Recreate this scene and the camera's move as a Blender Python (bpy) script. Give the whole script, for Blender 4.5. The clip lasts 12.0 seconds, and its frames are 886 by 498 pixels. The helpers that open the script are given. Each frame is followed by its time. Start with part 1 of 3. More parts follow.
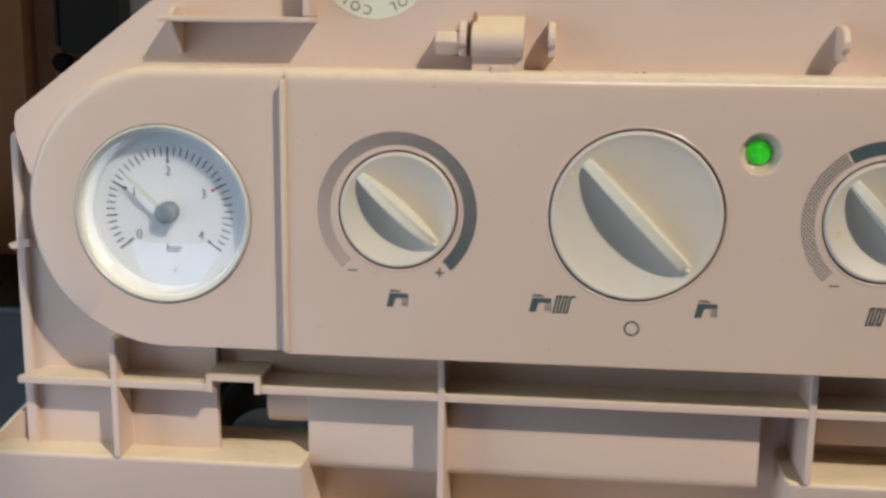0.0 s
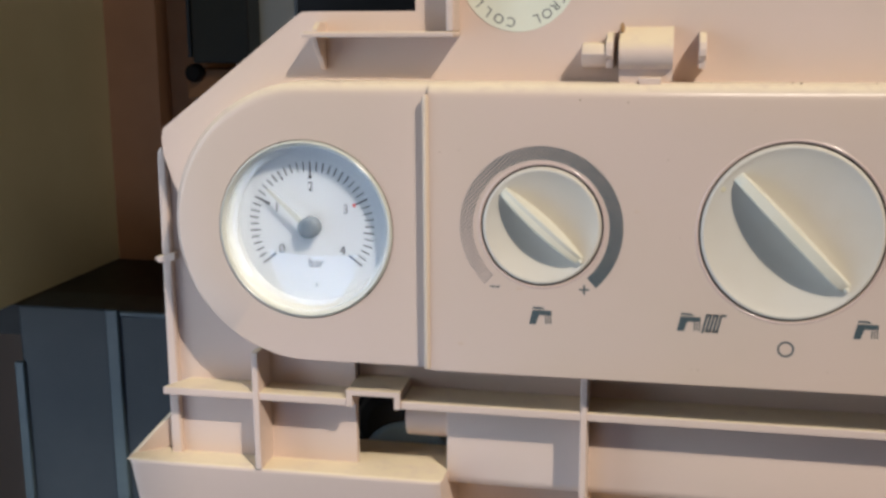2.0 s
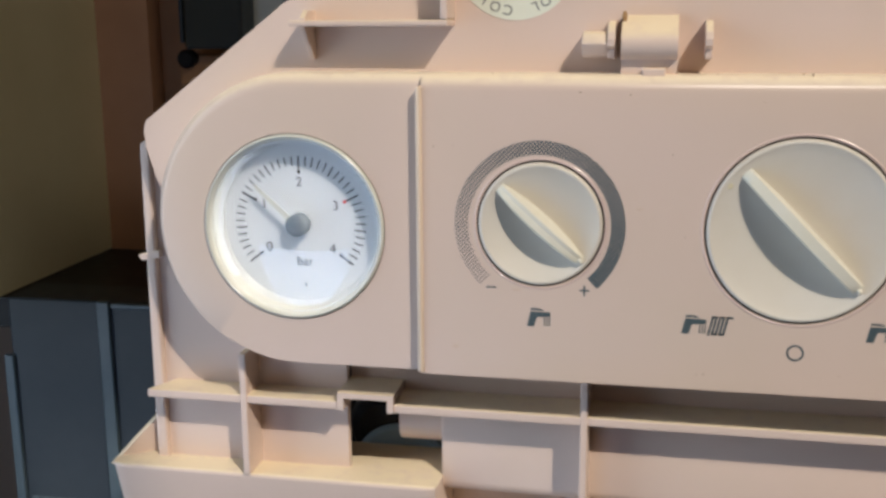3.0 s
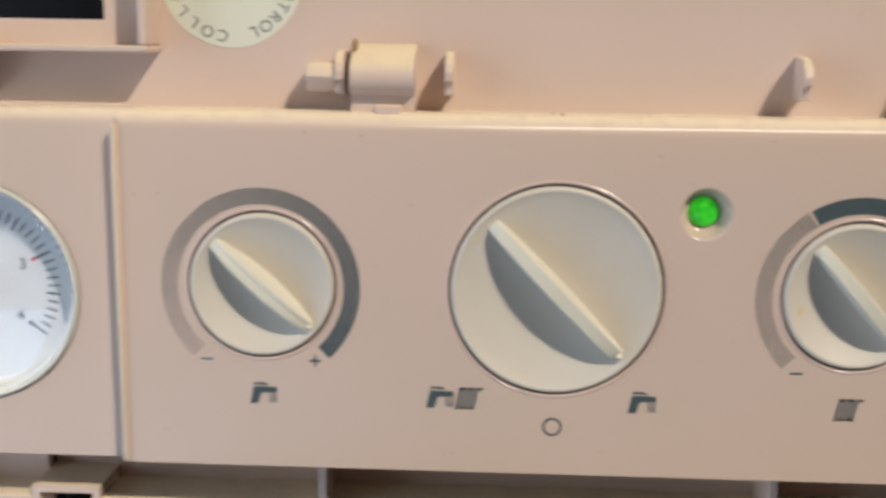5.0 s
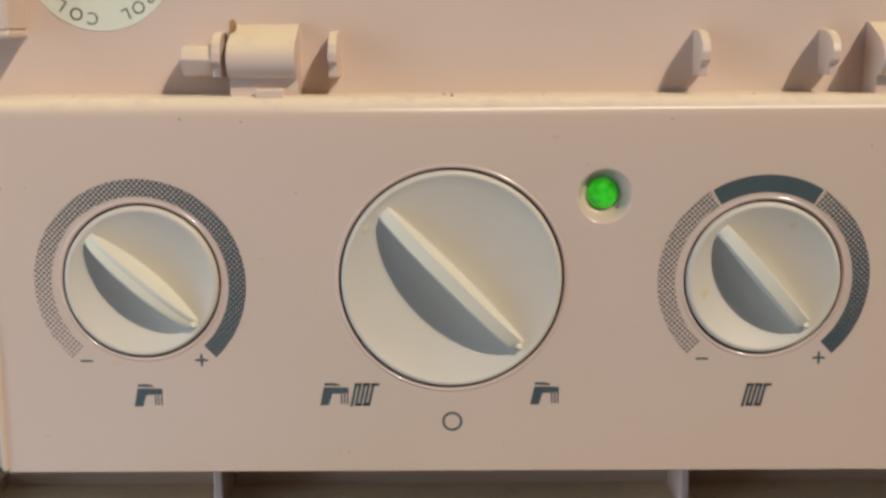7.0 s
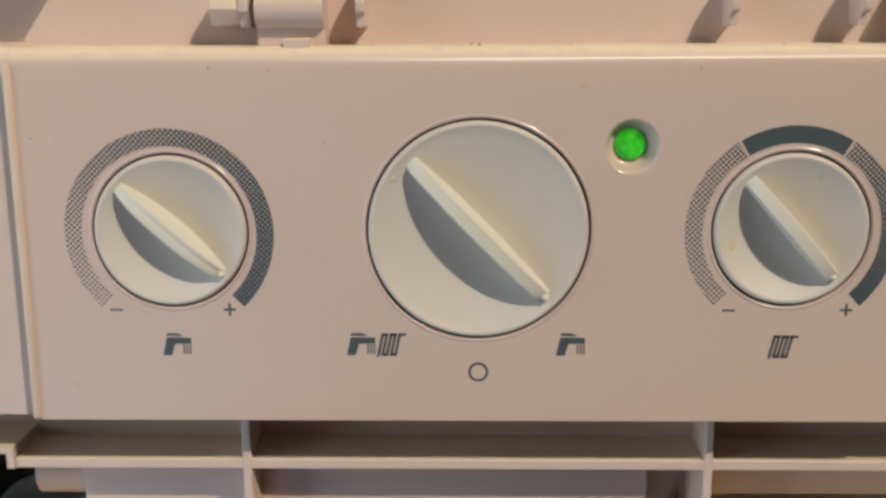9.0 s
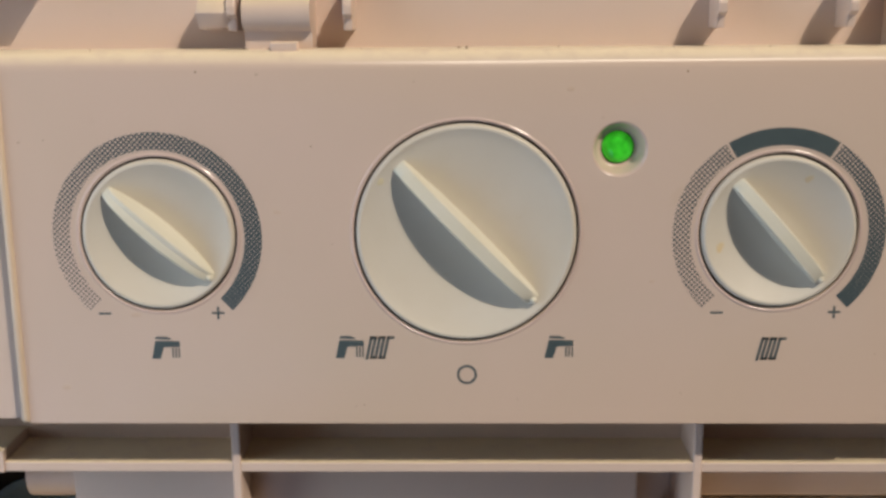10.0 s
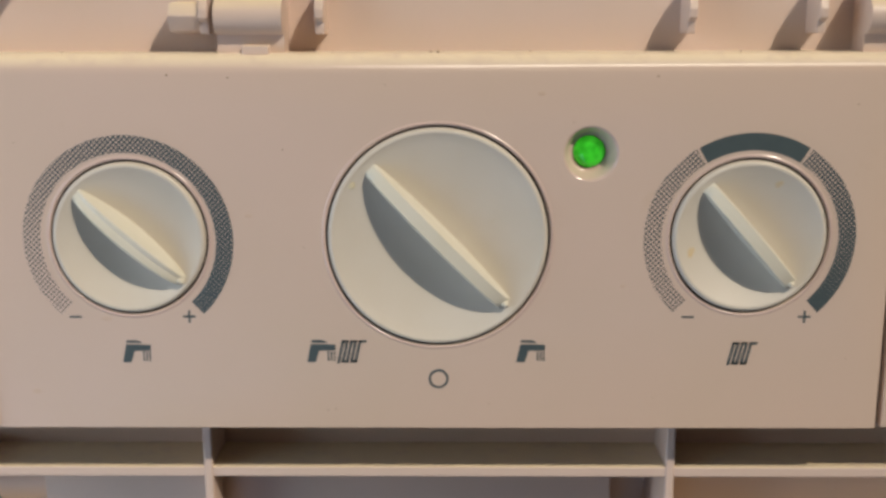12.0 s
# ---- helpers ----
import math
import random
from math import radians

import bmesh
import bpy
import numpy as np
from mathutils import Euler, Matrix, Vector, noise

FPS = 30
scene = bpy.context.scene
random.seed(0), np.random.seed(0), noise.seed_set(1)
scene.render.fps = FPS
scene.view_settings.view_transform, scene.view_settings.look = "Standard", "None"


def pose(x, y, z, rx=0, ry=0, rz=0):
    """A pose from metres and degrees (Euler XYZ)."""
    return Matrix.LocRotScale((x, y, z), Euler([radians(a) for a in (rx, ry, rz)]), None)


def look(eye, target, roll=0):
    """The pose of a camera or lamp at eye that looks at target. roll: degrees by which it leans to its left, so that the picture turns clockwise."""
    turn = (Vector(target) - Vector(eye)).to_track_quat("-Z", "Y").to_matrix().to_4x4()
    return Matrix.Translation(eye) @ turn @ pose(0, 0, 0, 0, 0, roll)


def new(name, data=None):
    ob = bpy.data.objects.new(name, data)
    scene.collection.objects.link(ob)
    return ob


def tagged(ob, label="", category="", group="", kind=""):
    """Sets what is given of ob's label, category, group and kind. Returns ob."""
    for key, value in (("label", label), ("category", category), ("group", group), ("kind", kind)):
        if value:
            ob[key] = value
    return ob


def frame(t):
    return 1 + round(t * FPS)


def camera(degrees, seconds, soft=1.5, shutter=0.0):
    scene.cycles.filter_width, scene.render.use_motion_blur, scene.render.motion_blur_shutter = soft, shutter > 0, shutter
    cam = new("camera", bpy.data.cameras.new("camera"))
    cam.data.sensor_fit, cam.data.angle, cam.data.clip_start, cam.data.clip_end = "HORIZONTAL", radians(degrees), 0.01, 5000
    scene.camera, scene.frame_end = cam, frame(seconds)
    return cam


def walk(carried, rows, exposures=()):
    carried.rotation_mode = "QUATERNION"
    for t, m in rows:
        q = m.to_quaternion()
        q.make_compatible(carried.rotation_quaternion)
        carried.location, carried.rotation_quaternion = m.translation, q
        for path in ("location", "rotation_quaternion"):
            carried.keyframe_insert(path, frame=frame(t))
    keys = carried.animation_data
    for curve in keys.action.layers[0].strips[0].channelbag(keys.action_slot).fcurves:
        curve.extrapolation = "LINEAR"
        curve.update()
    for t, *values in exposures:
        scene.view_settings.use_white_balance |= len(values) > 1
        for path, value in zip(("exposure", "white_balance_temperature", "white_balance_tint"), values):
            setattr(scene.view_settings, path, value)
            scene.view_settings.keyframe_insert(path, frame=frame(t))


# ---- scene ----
MM = 0.001

# ---- camera ----
cam = camera(43.8, 12.0, soft=3.0, shutter=0.45)
PATH = [
    (0, (-0.02622, -0.33293, 0.05636), (-0.05477, -0.04039, -0.00370), 0.707),
    (0.5, (-0.02364, -0.34095, 0.05762), (-0.05186, -0.04826, -0.00188), 0.752),
    (1, (-0.02260, -0.34347, 0.05894), (-0.07517, -0.05525, -0.00561), -0.305),
    (1.5, (-0.02848, -0.34199, 0.05561), (-0.08354, -0.05419, -0.00873), 0.027),
    (2, (-0.03696, -0.32818, 0.06011), (-0.09532, -0.04012, -0.00001), -0.329),
    (2.5, (-0.03463, -0.33355, 0.06194), (-0.09064, -0.04538, 0.00012), -0.287),
    (2.7, (-0.03747, -0.32560, 0.06191), (-0.09410, -0.03784, -0.00124), -0.299),
    (4.3, (-0.03869, -0.28805, 0.06141), (-0.10419, -0.00299, -0.00531), -1.090),
    (4.5, (-0.04109, -0.28048, 0.05785), (-0.08448, 0.01061, -0.00031), 0.484),
    (5, (-0.01641, -0.26499, 0.06072), (-0.02919, 0.02935, 0.00415), 0.770),
    (5.5, (-0.00535, -0.25846, 0.05954), (-0.01059, 0.03529, -0.00118), 0.202),
    (6, (-0.00215, -0.25482, 0.05725), (-0.00797, 0.03885, -0.00381), -0.245),
    (6.5, (-0.00091, -0.25131, 0.05747), (-0.00399, 0.04243, -0.00344), -0.340),
    (6.7, (-0.00207, -0.25229, 0.05935), (-0.00226, 0.04165, -0.00067), -0.233),
    (8.3, (0.00271, -0.25252, 0.05424), (-0.00136, 0.04044, -0.01024), -0.471),
    (8.5, (0.00100, -0.25289, 0.05398), (-0.00376, 0.03982, -0.01157), -0.440),
    (9, (-0.00295, -0.25401, 0.05388), (-0.00913, 0.03828, -0.01342), -0.280),
    (9.5, (-0.00031, -0.25445, 0.05389), (-0.00529, 0.03818, -0.01201), -0.273),
    (10, (-0.00057, -0.25409, 0.05424), (-0.00624, 0.03830, -0.01269), -0.403),
    (10.5, (-0.00274, -0.25400, 0.05465), (-0.01100, 0.03839, -0.01199), -0.524),
    (11, (-0.00504, -0.25392, 0.05375), (-0.01259, 0.03852, -0.01277), -0.316),
    (11.5, (-0.00284, -0.25398, 0.05310), (-0.00886, 0.03871, -0.01245), -0.184),
    (12, (0.00357, -0.25423, 0.05355), (0.00086, 0.03861, -0.01154), -0.122),
]
walk(cam, [(t, look(eye, target, roll)) for t, eye, target, roll in PATH], [(0, -0.08, 6450, 10), (0.6, 0.05, 6300, 10), (2.7, 0.06, 6250, 10), (5.0, 0.05, 6450, 10), (6.5, -0.09, 6600, 10), (8.5, -0.11, 6620, 10), (12, -0.11, 6620, 10)])

# ---- light ----
SUN_FROM = Vector((0.66, -0.80, 0.92)).normalized()
world = bpy.data.worlds.new("sky")
scene.world = world
world.use_nodes = True
sky = world.node_tree.nodes.new("ShaderNodeTexSky")
sky.sky_type, sky.sun_disc = "NISHITA", False
sky.sun_elevation = math.asin(SUN_FROM.z)
sky.sun_rotation = math.atan2(SUN_FROM.x, SUN_FROM.y)
world.node_tree.nodes["Background"].inputs["Strength"].default_value = 0.1
world.node_tree.links.new(sky.outputs[0], world.node_tree.nodes["Background"].inputs["Color"])

sun = new("sun", bpy.data.lights.new("sun", "SUN"))
sun.data.energy, sun.data.angle, sun.data.color = 2.65, radians(1.1), (1.0, 0.88, 0.75)
sun.matrix_world = look(SUN_FROM * 3, (0, 0, 0))


def area_lamp(name, at, toward, w, h, watts, color):
    lamp = new(name, bpy.data.lights.new(name, "AREA"))
    lamp.data.shape, lamp.data.size, lamp.data.size_y = "RECTANGLE", w, h
    lamp.data.energy, lamp.data.color = watts, color
    lamp.matrix_world = look(at, toward)
    return lamp


# Added blue fill from low in front; its source is unseen.
area_lamp("low_window_sky_light", (-0.42, -0.902, -0.66), (-0.42, 0, -0.66), 0.4, 0.78, 1.9, (0.42, 0.62, 1.0))
area_lamp("side_window_sky_light", (-0.698, -0.34, 0.0), (0, -0.34, 0.0), 0.56, 0.8, 3.9, (0.74, 0.86, 1.0))
# Added warm fill that brightens the cupboard boards; its source is unseen.
area_lamp("high_window_sky_light", (0.845, -0.902, 1.065), (0.845, 0, 1.065), 0.56, 0.28, 7.0, (1.0, 0.90, 0.74))

# ---- materials ----


def nodes_of(name):
    mat = bpy.data.materials.new(name)
    mat.use_nodes = True
    return mat, mat.node_tree, mat.node_tree.nodes["Principled BSDF"]


def link(tree, a, b):
    tree.links.new(a, b)


def noise_node(tree, scale, detail=4.0, rough=0.55):
    n = tree.nodes.new("ShaderNodeTexNoise")
    n.inputs["Scale"].default_value, n.inputs["Detail"].default_value, n.inputs["Roughness"].default_value = scale, detail, rough
    c = tree.nodes.new("ShaderNodeTexCoord")
    link(tree, c.outputs["Object"], n.inputs["Vector"])
    return n.outputs["Fac"]


def ramp(tree, fac, lo, hi):
    m = tree.nodes.new("ShaderNodeMapRange")
    m.inputs["From Min"].default_value, m.inputs["From Max"].default_value = lo, hi
    link(tree, fac, m.inputs["Value"])
    return m.outputs["Result"]


def mixed(tree, fac, a, b):
    m = tree.nodes.new("ShaderNodeMix")
    m.data_type = "RGBA"
    for value, i in ((a, 6), (b, 7)):
        if isinstance(value, tuple):
            m.inputs[i].default_value = (*value, 1)
        else:
            link(tree, value, m.inputs[i])
    link(tree, fac, m.inputs[0])
    return m.outputs[2]


def maths(tree, op, a, b=0.0):
    m = tree.nodes.new("ShaderNodeMath")
    m.operation = op
    for value, i in ((a, 0), (b, 1)):
        if isinstance(value, (int, float)):
            m.inputs[i].default_value = value
        else:
            link(tree, value, m.inputs[i])
    return m.outputs[0]


def surface(name, color, other, rough=0.45, blotch=30.0, grain=900.0, bump=0.1, stain=None, amount=0.0, lit_dust=None, metal=0.0, spec=0.5):
    """A moulded or painted surface: two tones in blotches, fine grain, spotty stains and, on what faces up, dust with
    extra light in its colour.
    """
    mat, tree, bsdf = nodes_of(name)
    col = mixed(tree, ramp(tree, noise_node(tree, blotch), 0.35, 0.68), color, other)
    if stain:
        spots = ramp(tree, noise_node(tree, blotch * 2.3, 6.0, 0.7), 0.66, 0.78)
        col = mixed(tree, maths(tree, "MULTIPLY", spots, amount), col, stain)
    # Dust on upward faces, its tone raised to paint in light from above.
    if lit_dust:
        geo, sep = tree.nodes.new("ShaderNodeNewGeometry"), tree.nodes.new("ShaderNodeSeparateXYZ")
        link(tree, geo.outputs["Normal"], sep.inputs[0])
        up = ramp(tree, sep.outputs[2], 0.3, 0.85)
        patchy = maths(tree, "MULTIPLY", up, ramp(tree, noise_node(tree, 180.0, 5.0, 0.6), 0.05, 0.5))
        col = mixed(tree, patchy, col, lit_dust)
    link(tree, col, bsdf.inputs["Base Color"])
    bsdf.inputs["Metallic"].default_value = metal
    bsdf.inputs["Specular IOR Level"].default_value = spec
    fine = noise_node(tree, grain, 2.0)
    r = tree.nodes.new("ShaderNodeMapRange")
    r.inputs["To Min"].default_value, r.inputs["To Max"].default_value = rough - 0.06, rough + 0.08
    link(tree, noise_node(tree, blotch * 4), r.inputs["Value"])
    link(tree, r.outputs["Result"], bsdf.inputs["Roughness"])
    b = tree.nodes.new("ShaderNodeBump")
    b.inputs["Strength"].default_value, b.inputs["Distance"].default_value = bump, 0.0002
    link(tree, fine, b.inputs["Height"])
    link(tree, b.outputs[0], bsdf.inputs["Normal"])
    return mat


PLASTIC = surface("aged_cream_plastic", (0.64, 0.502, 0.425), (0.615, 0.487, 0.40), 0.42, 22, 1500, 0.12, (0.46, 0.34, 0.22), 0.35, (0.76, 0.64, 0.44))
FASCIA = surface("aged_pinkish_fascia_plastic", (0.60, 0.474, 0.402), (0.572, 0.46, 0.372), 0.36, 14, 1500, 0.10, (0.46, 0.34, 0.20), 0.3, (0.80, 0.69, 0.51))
YELLOWED = surface("yellowed_cream_plastic", (0.67, 0.54, 0.41), (0.63, 0.50, 0.375), 0.42, 30, 1500, 0.12, (0.50, 0.38, 0.22), 0.4)
LAMP_RIM = surface("glossy_cream_plastic", (0.61, 0.47, 0.415), (0.585, 0.46, 0.395), 0.18, 60, 1500, 0.05)
KNOB = surface("greenish_white_knob_plastic", (0.60, 0.56, 0.485), (0.58, 0.535, 0.45), 0.46, 60, 1800, 0.08, (0.50, 0.42, 0.24), 0.5)
GRIP = surface("ivory_knob_grip_plastic", (0.66, 0.645, 0.555), (0.64, 0.62, 0.51), 0.36, 90, 1800, 0.08)
PRINT = surface("slate_grey_print", (0.052, 0.075, 0.082), (0.06, 0.085, 0.09), 0.5, 200, 2500, 0.05)
# Near-black brown that stands in for the shade in gaps and the slot.
GAP_SHADE = surface("brown_black_gap_shade", (0.03, 0.018, 0.012), (0.045, 0.03, 0.02), 0.8, 80, 900, 0.1)
BEZEL = surface("ivory_gauge_bezel", (0.58, 0.59, 0.53), (0.55, 0.56, 0.50), 0.22, 70, 1500, 0.03)
DIAL = surface("white_dial_card", (0.59, 0.64, 0.68), (0.56, 0.61, 0.66), 0.55, 90, 1500, 0.03)
DIAL_WALL = surface("white_gauge_wall", (0.54, 0.57, 0.58), (0.50, 0.53, 0.55), 0.3, 70, 1500, 0.03)
DIAL_INK = surface("black_dial_ink", (0.03, 0.035, 0.045), (0.04, 0.045, 0.055), 0.5, 300, 2000, 0.02)
DIAL_RED = surface("red_dial_ink", (0.55, 0.06, 0.07), (0.5, 0.05, 0.06), 0.5, 300, 2000, 0.02)
NEEDLE = surface("grey_gauge_needle", (0.50, 0.52, 0.48), (0.45, 0.47, 0.44), 0.35, 300, 2000, 0.02)
HUB = surface("steel_blue_hub", (0.13, 0.17, 0.21), (0.16, 0.19, 0.22), 0.2, 200, 2000, 0.02)
STICKER = surface("cream_paper_sticker", (0.72, 0.74, 0.62), (0.70, 0.71, 0.58), 0.6, 60, 1800, 0.06)
STICKER_INK = surface("grey_sticker_ink", (0.10, 0.11, 0.10), (0.14, 0.15, 0.13), 0.6, 300, 2000, 0.02)
RUST = surface("brown_drip", (0.30, 0.16, 0.06), (0.40, 0.24, 0.10), 0.5, 400, 2000, 0.1)
BLACK = surface("black_plastic", (0.009, 0.009, 0.010), (0.014, 0.014, 0.015), 0.4, 40, 900, 0.1, spec=0.2)
BOX_GREY = surface("dark_green_grey_plastic", (0.030, 0.036, 0.034), (0.024, 0.029, 0.029), 0.35, 30, 700, 0.1)
OLIVE_WALL = surface("olive_cream_painted_board", (0.66, 0.59, 0.36), (0.60, 0.53, 0.31), 0.6, 8, 300, 0.2, (0.25, 0.21, 0.10), 0.4)
WOOD = surface("brown_stained_wood", (0.44, 0.235, 0.13), (0.36, 0.185, 0.10), 0.55, 14, 500, 0.3)
WOOD_DARK = surface("dark_brown_wood", (0.44, 0.21, 0.09), (0.36, 0.17, 0.07), 0.55, 18, 500, 0.3)
TRAY = surface("blue_grey_painted_metal", (0.030, 0.040, 0.048), (0.024, 0.033, 0.042), 0.5, 25, 500, 0.2, (0.05, 0.06, 0.06), 0.5)
TRAY_EDGE = surface("pale_blue_metal_edge", (0.085, 0.118, 0.132), (0.07, 0.10, 0.118), 0.4, 40, 600, 0.1)
SLOT_BLUE = surface("pale_blue_pipe", (0.24, 0.36, 0.46), (0.20, 0.31, 0.41), 0.5, 40, 600, 0.1)
PALE = surface("pale_grey_wall", (0.55, 0.56, 0.50), (0.50, 0.51, 0.46), 0.6, 10, 400, 0.2)
ROOM = surface("cream_room_paint", (0.34, 0.26, 0.20), (0.31, 0.24, 0.18), 0.8, 3, 200, 0.2)
FLOOR = surface("brown_floor", (0.22, 0.17, 0.13), (0.18, 0.14, 0.10), 0.6, 4, 200, 0.2)

mat_glass, tree, bsdf = nodes_of("gauge_glass")
bsdf.inputs["Transmission Weight"].default_value, bsdf.inputs["Roughness"].default_value, bsdf.inputs["IOR"].default_value = 1.0, 0.02, 1.46
GLASS = mat_glass

mat_led, tree, bsdf = nodes_of("lit_green_lens")
bsdf.inputs["Base Color"].default_value = (0.02, 0.32, 0.02, 1)
bsdf.inputs["Roughness"].default_value = 0.15
facets = ramp(tree, noise_node(tree, 500.0, 2.0), 0.3, 0.7)
link(tree, mixed(tree, facets, (0.01, 0.30, 0.005), (0.06, 0.75, 0.03)), bsdf.inputs["Emission Color"])
bsdf.inputs["Emission Strength"].default_value = 0.5
LED = mat_led


def halftone(name, start, end):
    """Printed dots on a square lattice set at 45 degrees; the share of ink goes from start to end along the arc."""
    mat, tree, bsdf = nodes_of(name)
    uv, sep = tree.nodes.new("ShaderNodeUVMap"), tree.nodes.new("ShaderNodeSeparateXYZ")
    uv.uv_map = "along"
    link(tree, uv.outputs[0], sep.inputs[0])
    pos, xyz = tree.nodes.new("ShaderNodeTexCoord"), tree.nodes.new("ShaderNodeSeparateXYZ")
    link(tree, pos.outputs["Object"], xyz.inputs[0])
    k = 2 * math.pi / 0.00128
    waves = [maths(tree, "SINE", maths(tree, "MULTIPLY", maths(tree, op, xyz.outputs[0], xyz.outputs[2]), k)) for op in ("ADD", "SUBTRACT")]
    lattice = maths(tree, "ADD", maths(tree, "MULTIPLY", maths(tree, "ADD", waves[0], waves[1]), 0.25), 0.5)
    share = tree.nodes.new("ShaderNodeMapRange")
    share.inputs["To Min"].default_value, share.inputs["To Max"].default_value = start, end
    link(tree, sep.outputs[0], share.inputs["Value"])
    ink = ramp(tree, maths(tree, "SUBTRACT", share.outputs["Result"], lattice), -0.05, 0.05)
    link(tree, mixed(tree, ink, (0.585, 0.455, 0.38), (0.055, 0.078, 0.085)), bsdf.inputs["Base Color"])
    bsdf.inputs["Roughness"].default_value = 0.45
    return mat


# ---- mesh helpers ----


def empty(name, at=(0, 0, 0)):
    ob = new(name)
    ob.location = at
    ob.empty_display_size = 0.02
    return ob


def finish(ob, parent, label):
    if parent:
        ob.parent = parent
    if label:
        tagged(ob, label)
    return ob


def part(name, bm, material, parent=None, label="", smooth=None):
    """Links a bmesh as one mesh object under a thing or under a part."""
    bmesh.ops.recalc_face_normals(bm, faces=bm.faces)
    mesh = bpy.data.meshes.new(name)
    bm.to_mesh(mesh)
    bm.free()
    mesh.materials.append(material)
    if smooth is not None:
        mesh.polygons.foreach_set("use_smooth", [True] * len(mesh.polygons))
        mesh.set_sharp_from_angle(angle=radians(smooth))
    return finish(new(name, mesh), parent, label)


def block(x0, x1, y0, y1, z0, z1, bevel=0.0, segments=2):
    """A box in millimetres with worn, rounded edges."""
    bm = bmesh.new()
    bmesh.ops.create_cube(bm, size=1.0, matrix=Matrix.LocRotScale(((x0 + x1) / 2 * MM, (y0 + y1) / 2 * MM, (z0 + z1) / 2 * MM), None, ((x1 - x0) * MM, (y1 - y0) * MM, (z1 - z0) * MM)))
    if bevel:
        bmesh.ops.bevel(bm, geom=bm.edges[:], offset=bevel * MM, segments=segments, profile=0.5, affect="EDGES")
    return bm


def prism(points, a0, a1, axis="y", bevel=0.0):
    """A polygon in millimetres drawn out along an axis: (x, z) along y, (y, z) along x, (x, y) along z."""
    bm = bmesh.new()

    def put(p, a):
        u, v = p
        place = {"y": (u, a, v), "x": (a, u, v), "z": (u, v, a)}[axis]
        return bm.verts.new(Vector(place) * MM)

    near, far = [put(p, a0) for p in points], [put(p, a1) for p in points]
    bm.faces.new(near)
    bm.faces.new(far[::-1])
    for i in range(len(points)):
        j = (i + 1) % len(points)
        bm.faces.new((near[i], far[i], far[j], near[j]))
    if bevel:
        bmesh.ops.recalc_face_normals(bm, faces=bm.faces)
        bmesh.ops.bevel(bm, geom=bm.edges[:], offset=bevel * MM, segments=2, profile=0.5, affect="EDGES")
    return bm


def lathe(profile, cx=0.0, cz=0.0, steps=96):
    """A profile of (radius, y) in millimetres turned round an axis along y."""
    bm = bmesh.new()
    rings = []
    for r, y in profile:
        if r < 1e-6:
            rings.append([bm.verts.new((cx * MM, y * MM, cz * MM))])
        else:
            rings.append([bm.verts.new(((cx + r * math.cos(2 * math.pi * i / steps)) * MM, y * MM, (cz + r * math.sin(2 * math.pi * i / steps)) * MM)) for i in range(steps)])
    for a, b in zip(rings, rings[1:]):
        for i in range(steps):
            j = (i + 1) % steps
            loop = [a[i % len(a)], a[j % len(a)], b[j % len(b)], b[i % len(b)]]
            loop = list(dict.fromkeys(loop))
            if len(loop) > 2:
                bm.faces.new(loop)
    return bm


def circle(cx, cz, r, steps=96):
    return [(cx + r * math.cos(2 * math.pi * i / steps), cz + r * math.sin(2 * math.pi * i / steps)) for i in range(steps)]


def pierced(bm, outer, holes, y):
    """A flat face at depth y with holes, from loops of (x, z) in millimetres. Returns the loops of vertices."""
    loops, edges = [], []
    for pts in (outer, *holes):
        vs = [bm.verts.new((x * MM, y * MM, z * MM)) for x, z in pts]
        edges += [bm.edges.new((vs[i], vs[(i + 1) % len(vs)])) for i in range(len(vs))]
        loops.append(vs)
    bmesh.ops.triangle_fill(bm, edges=edges, use_beauty=True, normal=(0, -1, 0))
    return loops


def skirt(bm, loop, outward, round_y, depth):
    """Rounds a face's rim over and runs it back; outward holds the sideways reach of the rounding at each vertex."""
    rows = [loop]
    y0 = loop[0].co.y
    for k in range(1, 7):
        a = radians(15 * k)
        rows.append([bm.verts.new((v.co.x + ox * MM * math.sin(a), y0 + round_y * MM * (1 - math.cos(a)), v.co.z + oz * MM * math.sin(a))) for v, (ox, oz) in zip(loop, outward)])
    rows.append([bm.verts.new((v.co.x, depth * MM, v.co.z)) for v in rows[-1]])
    for a, b in zip(rows, rows[1:]):
        for i in range(len(a)):
            j = (i + 1) % len(a)
            bm.faces.new((a[i], a[j], b[j], b[i]))


def bore(bm, loop, depth):
    back = [bm.verts.new((v.co.x, depth * MM, v.co.z)) for v in loop]
    for i in range(len(loop)):
        j = (i + 1) % len(loop)
        bm.faces.new((loop[i], loop[j], back[j], back[i]))


def flat(polys, y0, y1):
    """Thin printed shapes: polygons of (x, z) in millimetres."""
    bm = bmesh.new()
    for pts in polys:
        near = [bm.verts.new((x * MM, y0 * MM, z * MM)) for x, z in pts]
        far = [bm.verts.new((x * MM, y1 * MM, z * MM)) for x, z in pts]
        bm.faces.new(near)
        for i in range(len(pts)):
            j = (i + 1) % len(pts)
            bm.faces.new((near[i], far[i], far[j], near[j]))
    return bm


